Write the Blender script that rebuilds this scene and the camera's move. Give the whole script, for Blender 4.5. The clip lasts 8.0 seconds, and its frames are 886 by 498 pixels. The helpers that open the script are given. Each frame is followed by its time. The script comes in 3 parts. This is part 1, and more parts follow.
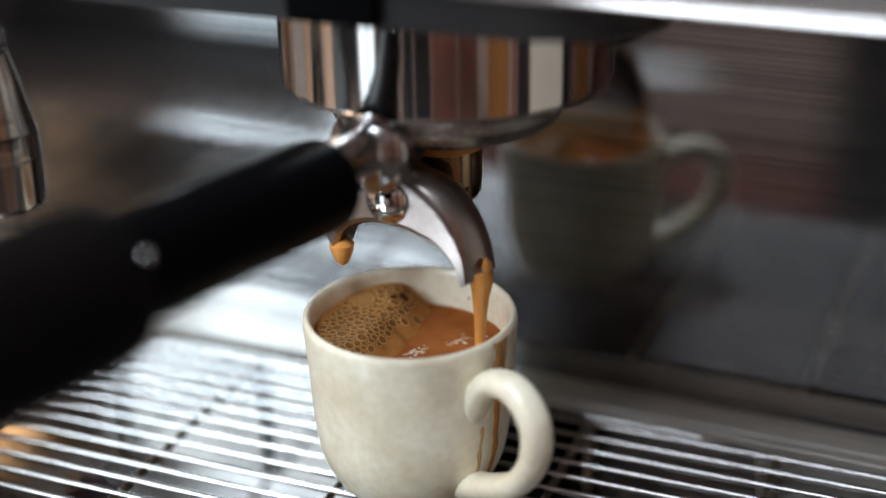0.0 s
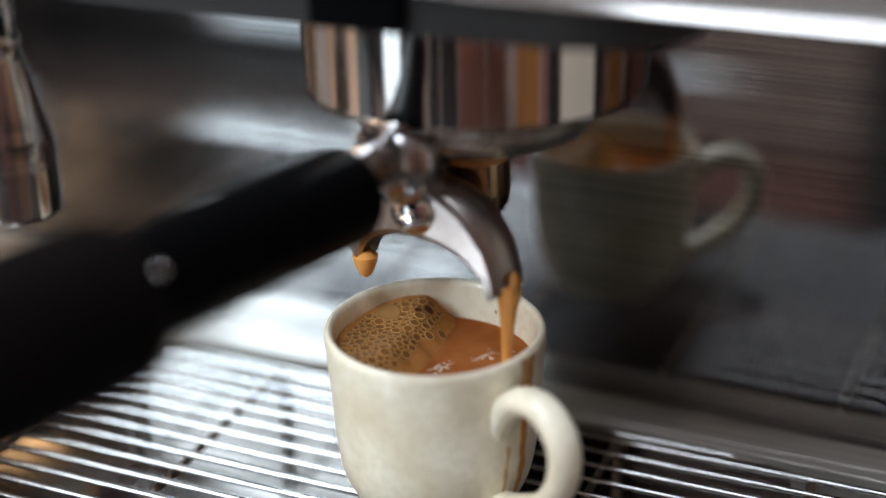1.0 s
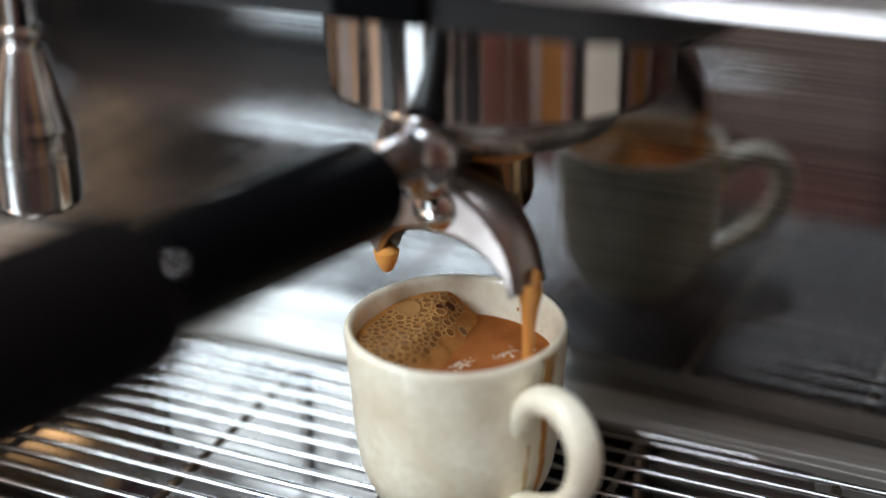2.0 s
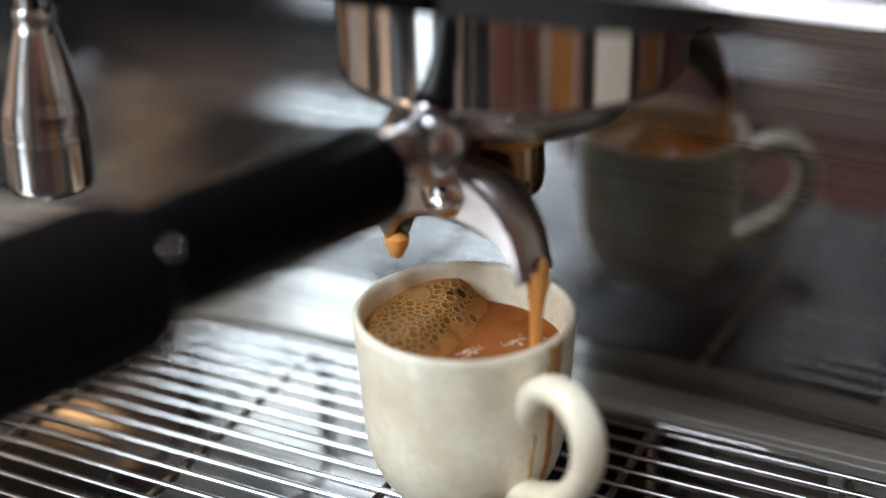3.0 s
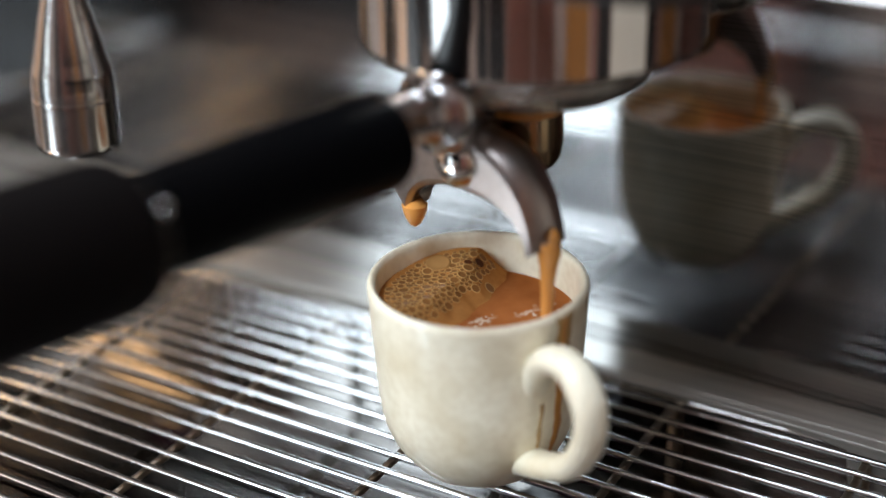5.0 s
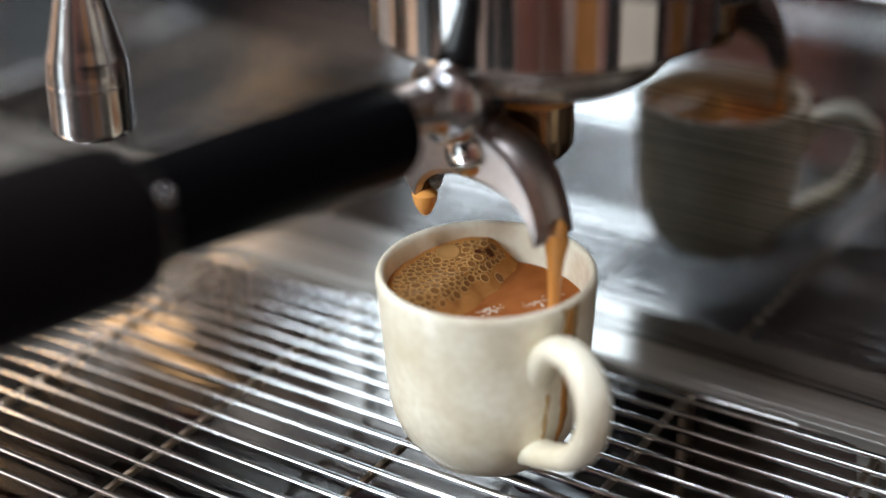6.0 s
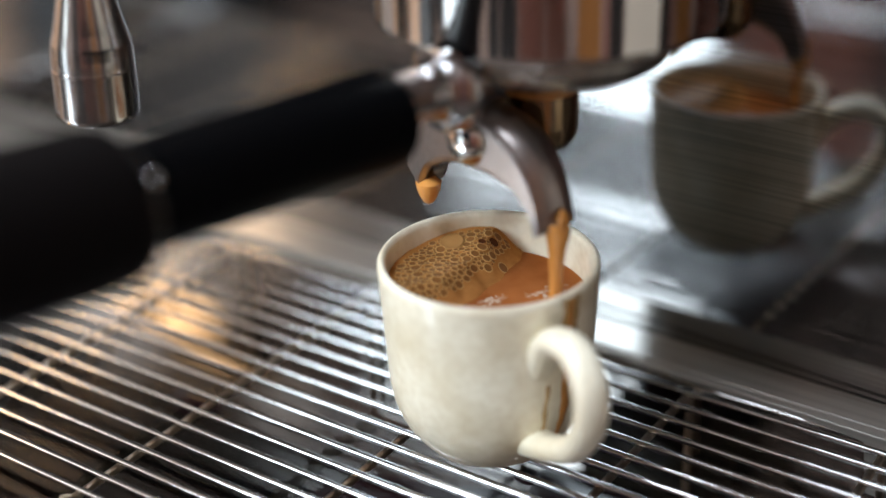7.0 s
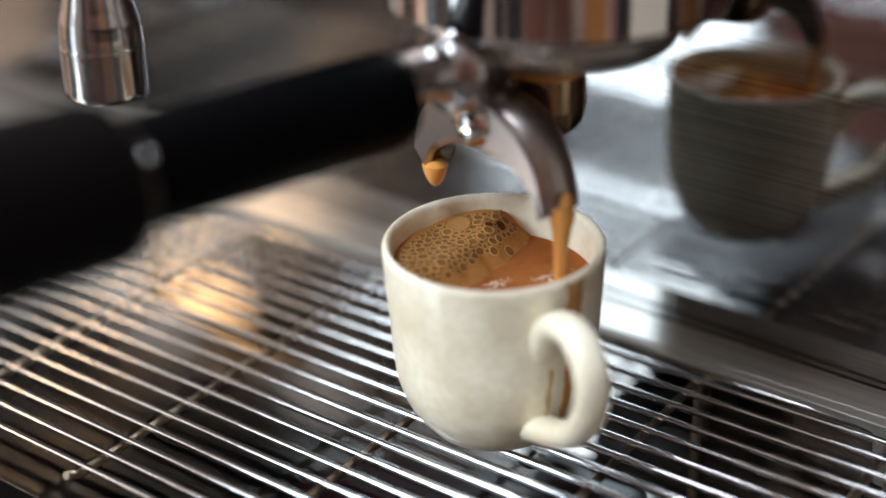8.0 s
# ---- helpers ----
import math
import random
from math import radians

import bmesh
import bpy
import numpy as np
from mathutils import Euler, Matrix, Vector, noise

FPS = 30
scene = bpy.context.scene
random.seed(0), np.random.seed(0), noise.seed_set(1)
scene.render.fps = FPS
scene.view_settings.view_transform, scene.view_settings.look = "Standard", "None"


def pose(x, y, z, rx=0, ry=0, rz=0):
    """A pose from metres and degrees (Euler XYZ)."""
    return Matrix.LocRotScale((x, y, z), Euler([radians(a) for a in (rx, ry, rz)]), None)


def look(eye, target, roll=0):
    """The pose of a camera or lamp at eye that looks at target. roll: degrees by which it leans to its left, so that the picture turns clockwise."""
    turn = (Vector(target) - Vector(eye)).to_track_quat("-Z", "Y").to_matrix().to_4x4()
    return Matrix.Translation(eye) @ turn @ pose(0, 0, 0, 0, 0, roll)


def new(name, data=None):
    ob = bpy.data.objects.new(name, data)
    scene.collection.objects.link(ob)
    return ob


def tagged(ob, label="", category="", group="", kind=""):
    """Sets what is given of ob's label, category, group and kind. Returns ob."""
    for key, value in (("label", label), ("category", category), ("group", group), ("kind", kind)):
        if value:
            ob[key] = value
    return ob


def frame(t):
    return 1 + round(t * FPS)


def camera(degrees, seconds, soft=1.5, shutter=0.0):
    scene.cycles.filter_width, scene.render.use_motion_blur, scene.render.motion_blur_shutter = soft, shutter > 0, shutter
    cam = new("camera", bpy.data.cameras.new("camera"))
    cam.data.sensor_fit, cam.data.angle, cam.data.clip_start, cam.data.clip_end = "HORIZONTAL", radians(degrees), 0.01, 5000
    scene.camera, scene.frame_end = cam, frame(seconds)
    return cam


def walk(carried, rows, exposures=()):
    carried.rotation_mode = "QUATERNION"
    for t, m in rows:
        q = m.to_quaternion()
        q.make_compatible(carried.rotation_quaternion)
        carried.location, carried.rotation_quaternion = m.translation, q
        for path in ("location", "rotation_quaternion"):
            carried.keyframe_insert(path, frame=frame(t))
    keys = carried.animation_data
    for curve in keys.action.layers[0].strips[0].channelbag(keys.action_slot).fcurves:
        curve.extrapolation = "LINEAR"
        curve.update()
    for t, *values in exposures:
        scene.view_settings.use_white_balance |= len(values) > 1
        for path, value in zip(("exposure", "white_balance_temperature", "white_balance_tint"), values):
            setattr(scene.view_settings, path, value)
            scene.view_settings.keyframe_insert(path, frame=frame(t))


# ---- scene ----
# Espresso pouring from a portafilter into a small cup on the drip grate of an espresso machine.
# The cup's axis is the origin of the plan, the grate's top is z = 0, the machine's back panel runs along x.

LENS = 34.00
cam = camera(LENS, 8.0, soft=1.5)
cam.data.dof.use_dof = True
cam.data.dof.focus_distance = 0.405
cam.data.dof.aperture_fstop = 2.9

# seconds, eye x y z, yaw to the left of +y, pitch up, roll
PATH = [
    (0, 0.14506, -0.33102, 0.23727, 22.165, -24.298, -1.017),
    (0.5, 0.14137, -0.32593, 0.23497, 22.367, -23.991, -1.030),
    (1, 0.14049, -0.31930, 0.23534, 23.335, -24.288, -1.064),
    (1.5, 0.13957, -0.31706, 0.23405, 23.918, -24.312, -0.988),
    (3, 0.15021, -0.31013, 0.23462, 26.749, -25.092, -1.063),
    (3.5, 0.15410, -0.30830, 0.23400, 27.681, -25.293, -1.133),
    (4, 0.15775, -0.30665, 0.23431, 28.621, -25.638, -1.104),
    (4.5, 0.16456, -0.30413, 0.23357, 29.866, -25.840, -1.182),
    (6, 0.17863, -0.29800, 0.23479, 32.856, -26.537, -1.297),
    (6.5, 0.18171, -0.29453, 0.23374, 33.737, -26.697, -1.320),
    (7, 0.18615, -0.29137, 0.23241, 34.595, -26.748, -1.391),
    (7.5, 0.19056, -0.28641, 0.23170, 35.656, -27.118, -1.512),
    (8, 0.19319, -0.28538, 0.23072, 36.363, -27.271, -1.451),
]


def aim(x, y, z, yaw, pitch, roll):
    """The camera's pose from its eye, and yaw, pitch and roll in degrees."""
    a, b = radians(yaw), radians(pitch)
    way = Vector((-math.sin(a) * math.cos(b), math.cos(a) * math.cos(b), math.sin(b)))
    return look((x, y, z), Vector((x, y, z)) + way, roll)


walk(cam, [(t, aim(*row)) for t, *row in PATH], exposures=[(0.0, 0.17), (4.5, 0.46), (8.0, 0.57)])

# ---------------------------------------------------------------- light
world = bpy.data.worlds.new("sky")
scene.world = world
world.use_nodes = True
wn = world.node_tree
sky = wn.nodes.new("ShaderNodeTexSky")
sky.sky_type = "NISHITA"
sky.sun_disc = False
sky.sun_elevation, sky.sun_rotation = radians(40), radians(150)
wn.nodes["Background"].inputs["Strength"].default_value = 0.12
wn.links.new(sky.outputs[0], wn.nodes["Background"].inputs["Color"])


def area_lamp(name, place, target, width, height, watts, colour):
    data = bpy.data.lights.new(name, "AREA")
    data.shape, data.size, data.size_y, data.energy, data.color = "RECTANGLE", width, height, watts, colour
    ob = new(name, data)
    ob.matrix_world = look(place, target)
    return ob


# daylight in the openings of the shop front: a window at eye level and a long transom above it
WIN_X0, WIN_X1, WIN_Z0, WIN_Z1, WALL_Y = -1.50, -1.29, 0.58, 0.88, -2.5
TR_X0, TR_X1, TR_Z0, TR_Z1 = -2.04, -1.24, 0.96, 2.25
DR_X0, DR_X1, DR_Z0, DR_Z1 = -1.95, -1.24, -0.92, 0.34
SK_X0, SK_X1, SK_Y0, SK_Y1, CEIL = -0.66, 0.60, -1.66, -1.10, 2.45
WW_Y0, WW_Y1, WW_Z0, WW_Z1 = -2.44, -1.55, 1.28, 2.38
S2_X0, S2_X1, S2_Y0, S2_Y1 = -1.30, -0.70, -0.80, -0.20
for nm, x0, x1, z0, z1, watts in (("window_daylight", WIN_X0, WIN_X1, WIN_Z0, WIN_Z1, 3.5), ("door_daylight", DR_X0, DR_X1, DR_Z0, DR_Z1, 6), ("transom_daylight", TR_X0, TR_X1, TR_Z0, TR_Z1, 84)):
    area_lamp(nm, ((x0 + x1) / 2, WALL_Y - 0.03, (z0 + z1) / 2), ((x0 + x1) / 2, 0, (z0 + z1) / 2), x1 - x0, z1 - z0, watts, (0.75, 0.895, 1.0))
# made-up fill from the side wall, lifting the grate's left bars
area_lamp("side_fill", (-2.63, (WW_Y0 + WW_Y1) / 2, (WW_Z0 + WW_Z1) / 2), (0, (WW_Y0 + WW_Y1) / 2, (WW_Z0 + WW_Z1) / 2), WW_Y1 - WW_Y0, WW_Z1 - WW_Z0, 15, (1.0, 0.97, 0.94))
# fill lamps in two made-up ceiling openings, brightening cup, wires and fascia
for nm, x0, x1, y0, y1, watts in (("ceiling_fill", SK_X0, SK_X1, SK_Y0, SK_Y1, 40), ("ceiling_fill", S2_X0, S2_X1, S2_Y0, S2_Y1, 42)):
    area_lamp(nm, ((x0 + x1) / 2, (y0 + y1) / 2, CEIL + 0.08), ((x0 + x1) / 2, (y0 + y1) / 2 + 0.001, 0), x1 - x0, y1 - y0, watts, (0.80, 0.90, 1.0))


# ---------------------------------------------------------------- materials
def material(name, colour, rough=0.5, metal=0.0, grain=0.0, grain_scale=200.0, bump=0.0, stretch=(1, 1, 1),
             stain=0.0, stain_scale=12.0, coat=0.0, rough_var=0.0, tint=None, lay=False):
    """A surface with two scales of variation (grain and stains), fine relief and varied gloss."""
    mat = bpy.data.materials.new(name)
    mat.use_nodes = True
    nt = mat.node_tree
    b = nt.nodes["Principled BSDF"]
    b.inputs["Metallic"].default_value = metal
    b.inputs["Roughness"].default_value = rough
    b.inputs["Coat Weight"].default_value = coat
    tc = nt.nodes.new("ShaderNodeTexCoord")
    mp = nt.nodes.new("ShaderNodeMapping")
    mp.inputs["Scale"].default_value = stretch
    nt.links.new(tc.outputs["Object"], mp.inputs["Vector"])
    n1 = nt.nodes.new("ShaderNodeTexNoise")
    n1.inputs["Scale"].default_value, n1.inputs["Detail"].default_value = grain_scale, 4
    nt.links.new(mp.outputs[0], n1.inputs["Vector"])
    n2 = nt.nodes.new("ShaderNodeTexNoise")
    n2.inputs["Scale"].default_value, n2.inputs["Detail"].default_value = stain_scale, 5
    nt.links.new(mp.outputs[0] if lay else tc.outputs["Object"], n2.inputs["Vector"])
    dark = tint or tuple(c * 0.55 for c in colour)
    m1 = nt.nodes.new("ShaderNodeMix")
    m1.data_type = "RGBA"
    m1.inputs["A"].default_value, m1.inputs["B"].default_value = (*colour, 1), (*dark, 1)
    r1 = nt.nodes.new("ShaderNodeMapRange")
    r1.inputs["From Min"].default_value, r1.inputs["From Max"].default_value = 0.4, 0.72
    r1.inputs["To Max"].default_value = grain
    nt.links.new(n1.outputs["Fac"], r1.inputs["Value"])
    nt.links.new(r1.outputs[0], m1.inputs["Factor"])
    m2 = nt.nodes.new("ShaderNodeMix")
    m2.data_type = "RGBA"
    m2.inputs["B"].default_value = (*dark, 1)
    r2 = nt.nodes.new("ShaderNodeMapRange")
    r2.inputs["From Min"].default_value, r2.inputs["From Max"].default_value = 0.42, 0.75
    r2.inputs["To Max"].default_value = stain
    nt.links.new(n2.outputs["Fac"], r2.inputs["Value"])
    nt.links.new(r2.outputs[0], m2.inputs["Factor"])
    nt.links.new(m1.outputs["Result"], m2.inputs["A"])
    nt.links.new(m2.outputs["Result"], b.inputs["Base Color"])
    if rough_var:
        r3 = nt.nodes.new("ShaderNodeMapRange")
        r3.inputs["From Min"].default_value, r3.inputs["From Max"].default_value = 0.3, 0.7
        r3.inputs["To Min"].default_value, r3.inputs["To Max"].default_value = max(0.0, rough - rough_var), rough + rough_var
        nt.links.new(n2.outputs["Fac"], r3.inputs["Value"])
        nt.links.new(r3.outputs[0], b.inputs["Roughness"])
    if bump:
        bp = nt.nodes.new("ShaderNodeBump")
        bp.inputs["Strength"].default_value, bp.inputs["Distance"].default_value = bump, 0.0004
        nt.links.new(n1.outputs["Fac"], bp.inputs["Height"])
        nt.links.new(bp.outputs[0], b.inputs["Normal"])
    return mat


BRUSHED = material("brushed_steel", (0.355, 0.352, 0.352), 0.06, 1.0, 0.75, 90, 0.006, (0.03, 1, 10), 0.3, 9, rough_var=0.03, lay=True)
FASCIA = material("dull_fascia_steel", (0.33, 0.31, 0.30), 0.10, 1.0, 0.3, 90, 0.02, (0.03, 1, 14), 0.3, 9, rough_var=0.04, lay=True)
SHROUD = material("group_chrome", (0.70, 0.67, 0.65), 0.065, 1.0, 0.15, 60, 0.05, (3, 3, 0.15), stain=0.25, stain_scale=30, rough_var=0.03)
CHROME = material("chrome", (0.74, 0.72, 0.70), 0.035, 1.0, 0.1, 300, 0, stain=0.15, stain_scale=25, rough_var=0.02)
FERRULE = material("dulled_chrome", (0.44, 0.43, 0.44), 0.20, 1.0, 0.2, 300, 0.02, stain=0.3, stain_scale=40, rough_var=0.05)
BOSS = material("stained_boss_steel", (0.36, 0.26, 0.16), 0.14, 1.0, 0.3, 300, 0.03, stain=0.5, stain_scale=60, rough_var=0.05, tint=(0.22, 0.13, 0.06))
BASKET = material("dull_basket_steel", (0.52, 0.49, 0.45), 0.30, 1.0, 0.5, 260, 0.06, (1, 1, 0.08), stain=0.4, stain_scale=40, rough_var=0.06)
SPOUT = material("worn_spout_steel", (0.36, 0.315, 0.30), 0.34, 1.0, 0.3, 500, 0.05, stain=0.3, stain_scale=60, rough_var=0.06)
WIRE = material("grate_wire_steel", (0.42, 0.412, 0.408), 0.06, 1.0, 0.15, 700, 0.0, stain=0.2, stain_scale=40)
CROSS = material("cross_wire_steel", (0.54, 0.42, 0.31), 0.32, 1.0, 0.3, 500, 0.05, stain=0.5, stain_scale=90, tint=(0.24, 0.17, 0.125))
PAN = material("wet_stained_tray", (0.16, 0.152, 0.146), 0.03, 1.0, 0.25, 60, 0.0, stain=0.6, stain_scale=16, rough_var=0.012, tint=(0.075, 0.064, 0.058))
WORKTOP = material("worktop_steel", (0.46, 0.45, 0.44), 0.07, 1.0, 0.25, 40, 0.01, (0.1, 1, 1), stain=0.3, stain_scale=5, rough_var=0.02)
TRAYRIM = material("tray_rim_steel", (0.38, 0.37, 0.36), 0.02, 1.0, 0.1, 120, 0.0, stain=0.1, stain_scale=20, rough_var=0.006)
LEDGE = material("worn_ledge_steel", (0.36, 0.335, 0.30), 0.18, 0.35, 0.7, 420, 0.04, (0.02, 1, 1), stain=0.5, stain_scale=26, rough_var=0.05)
NOZZLE = material("nozzle_steel", (0.62, 0.60, 0.58), 0.10, 1.0, 0.15, 400, 0.02, stain=0.2, stain_scale=40)
CONE = material("wand_chrome", (0.50, 0.48, 0.465), 0.19, 1.0, 0.15, 300, 0, stain=0.2, stain_scale=25, rough_var=0.02)
NOZZLE_TIP = material("nozzle_tip_steel", (0.42, 0.40, 0.39), 0.16, 1.0, 0.2, 400, 0.03, (8, 8, 0.3), stain=0.2, stain_scale=40)
BLACK = material("black_plastic", (0.0022, 0.0022, 0.0026), 0.42, 0, 0.3, 900, 0.05, stain=0.3, stain_scale=30)
GLOSS = material("glossy_black", (0.006, 0.006, 0.006), 0.10, 0, 0.2, 300, 0, stain=0.2, stain_scale=30)
GRIP = material("black_rubber_grip", (0.0050, 0.0040, 0.0040), 0.55, 0, 0.3, 900, 0.1, stain=0.3, stain_scale=30)
FLANGE = material("dark_flange", (0.020, 0.019, 0.019), 0.45, 0, 0.3, 400, 0.05, stain=0.3, stain_scale=30)
CUP = material("cream_stoneware_glaze", (0.93, 0.865, 0.70), 0.30, 0, 0.28, 380, 0.10, stain=0.75, stain_scale=48, coat=0.25, tint=(0.64, 0.53, 0.34))
LIQUID = material("espresso_liquid", (0.40, 0.135, 0.040), 0.5, 0, 0.3, 140, 0.05, stain=0.8, stain_scale=60, tint=(0.24, 0.066, 0.016))
FOAM = material("espresso_foam", (0.57, 0.26, 0.080), 0.6, 0, 0.4, 420, 0.1, stain=0.7, stain_scale=70, tint=(0.33, 0.115, 0.030))
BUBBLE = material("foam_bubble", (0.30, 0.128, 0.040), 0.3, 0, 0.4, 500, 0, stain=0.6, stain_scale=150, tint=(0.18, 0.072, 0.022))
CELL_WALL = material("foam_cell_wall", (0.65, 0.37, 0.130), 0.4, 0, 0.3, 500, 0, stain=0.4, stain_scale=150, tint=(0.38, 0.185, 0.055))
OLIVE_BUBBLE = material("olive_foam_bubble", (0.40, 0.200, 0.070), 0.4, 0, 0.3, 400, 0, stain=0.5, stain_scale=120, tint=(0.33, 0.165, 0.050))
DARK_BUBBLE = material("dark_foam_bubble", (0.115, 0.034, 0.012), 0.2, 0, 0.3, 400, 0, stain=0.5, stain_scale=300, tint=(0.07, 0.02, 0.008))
MICRO = material("tiny_white_bubbles", (0.75, 0.58, 0.44), 0.08, 0, 0.3, 900, 0, stain=0.5, stain_scale=300, tint=(0.40, 0.18, 0.07), coat=0.8)
STREAM = material("espresso_stream", (0.80, 0.36, 0.095), 0.14, 0, 0.3, 200, 0, (3, 3, 0.3), stain=0.4, stain_scale=90, tint=(0.70, 0.28, 0.06), coat=0.5)
DRIP = material("dried_coffee", (0.60, 0.28, 0.075), 0.3, 0, 0.5, 300, 0.1, stain=0.6, stain_scale=90, tint=(0.36, 0.15, 0.03))
SMEAR = material("coffee_smear", (0.66, 0.37, 0.10), 0.35, 0, 0.5, 300, 0.1, stain=0.6, stain_scale=90, tint=(0.62, 0.46, 0.24))
CHANNEL = material("stained_channel", (0.075, 0.040, 0.020), 0.22, 0, 0.5, 300, 0.05, stain=0.5, stain_scale=120, tint=(0.03, 0.015, 0.008), coat=0.3)
WET = material("wet_coffee_residue", (0.012, 0.004, 0.005), 0.06, 0, 0.4, 100, 0, stain=0.4, stain_scale=40)
PLASTER = material("warm_plaster", (0.48, 0.375, 0.33), 0.8, 0, 0.2, 60, 0.2, stain=0.3, stain_scale=2)
PALE_PLASTER = material("pale_plaster", (0.70, 0.60, 0.545), 0.8, 0, 0.2, 60, 0.2, stain=0.3, stain_scale=2)
CEILING = material("ochre_plaster", (0.40, 0.34, 0.30), 0.85, 0, 0.15, 60, 0.2, stain=0.2, stain_scale=2)
DARKWOOD = material("dark_wood_floor", (0.12, 0.075, 0.055), 0.45, 0, 0.5, 12, 0.1, (1, 10, 10), 0.3, 2)
FRAME = material("painted_frame", (0.10, 0.095, 0.09), 0.5, 0, 0.2, 50, 0.05, stain=0.2)
DADO = material("blue_grey_paint", (0.050, 0.052, 0.060), 0.5, 0, 0.3, 30, 0.05, stain=0.3, stain_scale=4)
PEACH = material("peach_boards", (0.80, 0.50, 0.32), 0.6, 0, 0.4, 14, 0.1, (8, 8, 0.6), 0.3, 3)
REDWOOD = material("red_brown_boards", (0.30, 0.12, 0.09), 0.45, 0, 0.5, 14, 0.1, (8, 8, 0.6), 0.3, 3)
AMBERWOOD = material("amber_boards", (0.45, 0.20, 0.06), 0.4, 0, 0.5, 14, 0.1, (8, 8, 0.6), 0.3, 3)
CREAM = material("cream_paint", (0.80, 0.74, 0.62), 0.6, 0, 0.15, 40, 0.05, stain=0.2, stain_scale=3)
BLACKWOOD = material("blackened_wood", (0.016, 0.013, 0.013), 0.5, 0, 0.4, 14, 0.1, (8, 8, 0.6), 0.3, 3)


def glowing(name, colour, strength):
    mat = bpy.data.materials.new(name)
    mat.use_nodes = True
    b = mat.node_tree.nodes["Principled BSDF"]
    b.inputs["Base Color"].default_value = (*colour, 1)
    b.inputs["Emission Color"].default_value = (*colour, 1)
    b.inputs["Emission Strength"].default_value = strength
    return mat


for matte, level in ((BLACK, 0.018), (GRIP, 0.022), (FLANGE, 0.3), (LIQUID, 0.0), (FOAM, 0.0), (CELL_WALL, 0.2), (BUBBLE, 0.05), (OLIVE_BUBBLE, 0.05), (DARK_BUBBLE, 0.1), (WET, 0.12)):
    matte.node_tree.nodes["Principled BSDF"].inputs["Specular IOR Level"].default_value = level
SMEAR.node_tree.nodes["Principled BSDF"].inputs["Alpha"].default_value = 0.55
LAMP_GLOW = glowing("lamp_glow", (1.0, 0.62, 0.30), 36.0)


# ---------------------------------------------------------------- mesh helpers
def mesh_object(name, bm, mat, smooth=True):
    me = bpy.data.meshes.new(name)
    bmesh.ops.recalc_face_normals(bm, faces=bm.faces)
    plane = bm.faces.layers.int.get("plane")
    flat = [f.index for f in bm.faces if f[plane]] if plane else []
    bm.to_mesh(me)
    bm.free()
    if mat:
        me.materials.append(mat)
    if smooth:
        me.shade_smooth()
        me.set_sharp_from_angle(angle=radians(38))
        for k in flat:
            me.polygons[k].use_smooth = False
    return new(name, me)


def part(name, bm, mat, parent, label="", smooth=True):
    """One mesh under a thing or under a part."""
    ob = mesh_object(name, bm, mat, smooth)
    ob.parent = parent
    return tagged(ob, label=label)


def thing(name, label, category, place=(0, 0, 0), group="", kind=""):
    ob = new(name)
    ob.empty_display_size = 0.01
    ob.location = place
    return tagged(ob, label=label, category=category, group=group, kind=kind)


def box(x0, y0, z0, x1, y1, z1, bevel=0.0, segments=2):
    bm = bmesh.new()
    bmesh.ops.create_cube(bm, size=1)
    for v in bm.verts:
        v.co = Vector(((x0 + x1) / 2 + v.co.x * (x1 - x0), (y0 + y1) / 2 + v.co.y * (y1 - y0), (z0 + z1) / 2 + v.co.z * (z1 - z0)))
    if bevel:
        bmesh.ops.bevel(bm, geom=bm.edges[:], offset=bevel, segments=segments, profile=0.5, affect="EDGES", clamp_overlap=True)
    plane = bm.faces.layers.int.new("plane")
    bm.faces.index_update()
    bm.normal_update()
    for f in bm.faces:
        f[plane] = int(max(abs(c) for c in f.normal) > 0.9999)
    return bm


def lathe(profile, segments=48, m=Matrix(), closed=False, straight=True):
    """A turned body from (radius, height) pairs; ends with radius 0 close it."""
    bm = bmesh.new()
    rings = []
    # rings close to the ends of long steps keep their shading straight
    full = [profile[0]]
    for (r0, z0), (r1, z1) in zip(profile, profile[1:]):
        step = math.hypot(r1 - r0, z1 - z0)
        if straight and step > 0.0035:
            for t in (0.0005 / step, 1 - 0.0005 / step):
                full.append((r0 + (r1 - r0) * t, z0 + (z1 - z0) * t))
        full.append((r1, z1))
    for r, z in full:
        if r < 1e-6:
            rings.append([bm.verts.new((0, 0, z))])
        else:
            rings.append([bm.verts.new((r * math.cos(2 * math.pi * k / segments), r * math.sin(2 * math.pi * k / segments), z)) for k in range(segments)])
    pairs = list(zip(rings, rings[1:])) + ([(rings[-1], rings[0])] if closed else [])
    for a, b in pairs:
        for k in range(segments):
            j = (k + 1) % segments
            if len(a) == 1 and len(b) == 1:
                continue
            if len(a) == 1:
                bm.faces.new((a[0], b[j], b[k]))
            elif len(b) == 1:
                bm.faces.new((a[k], a[j], b[0]))
            else:
                bm.faces.new((a[k], a[j], b[j], b[k]))
    bmesh.ops.transform(bm, matrix=m, verts=bm.verts)
    return bm


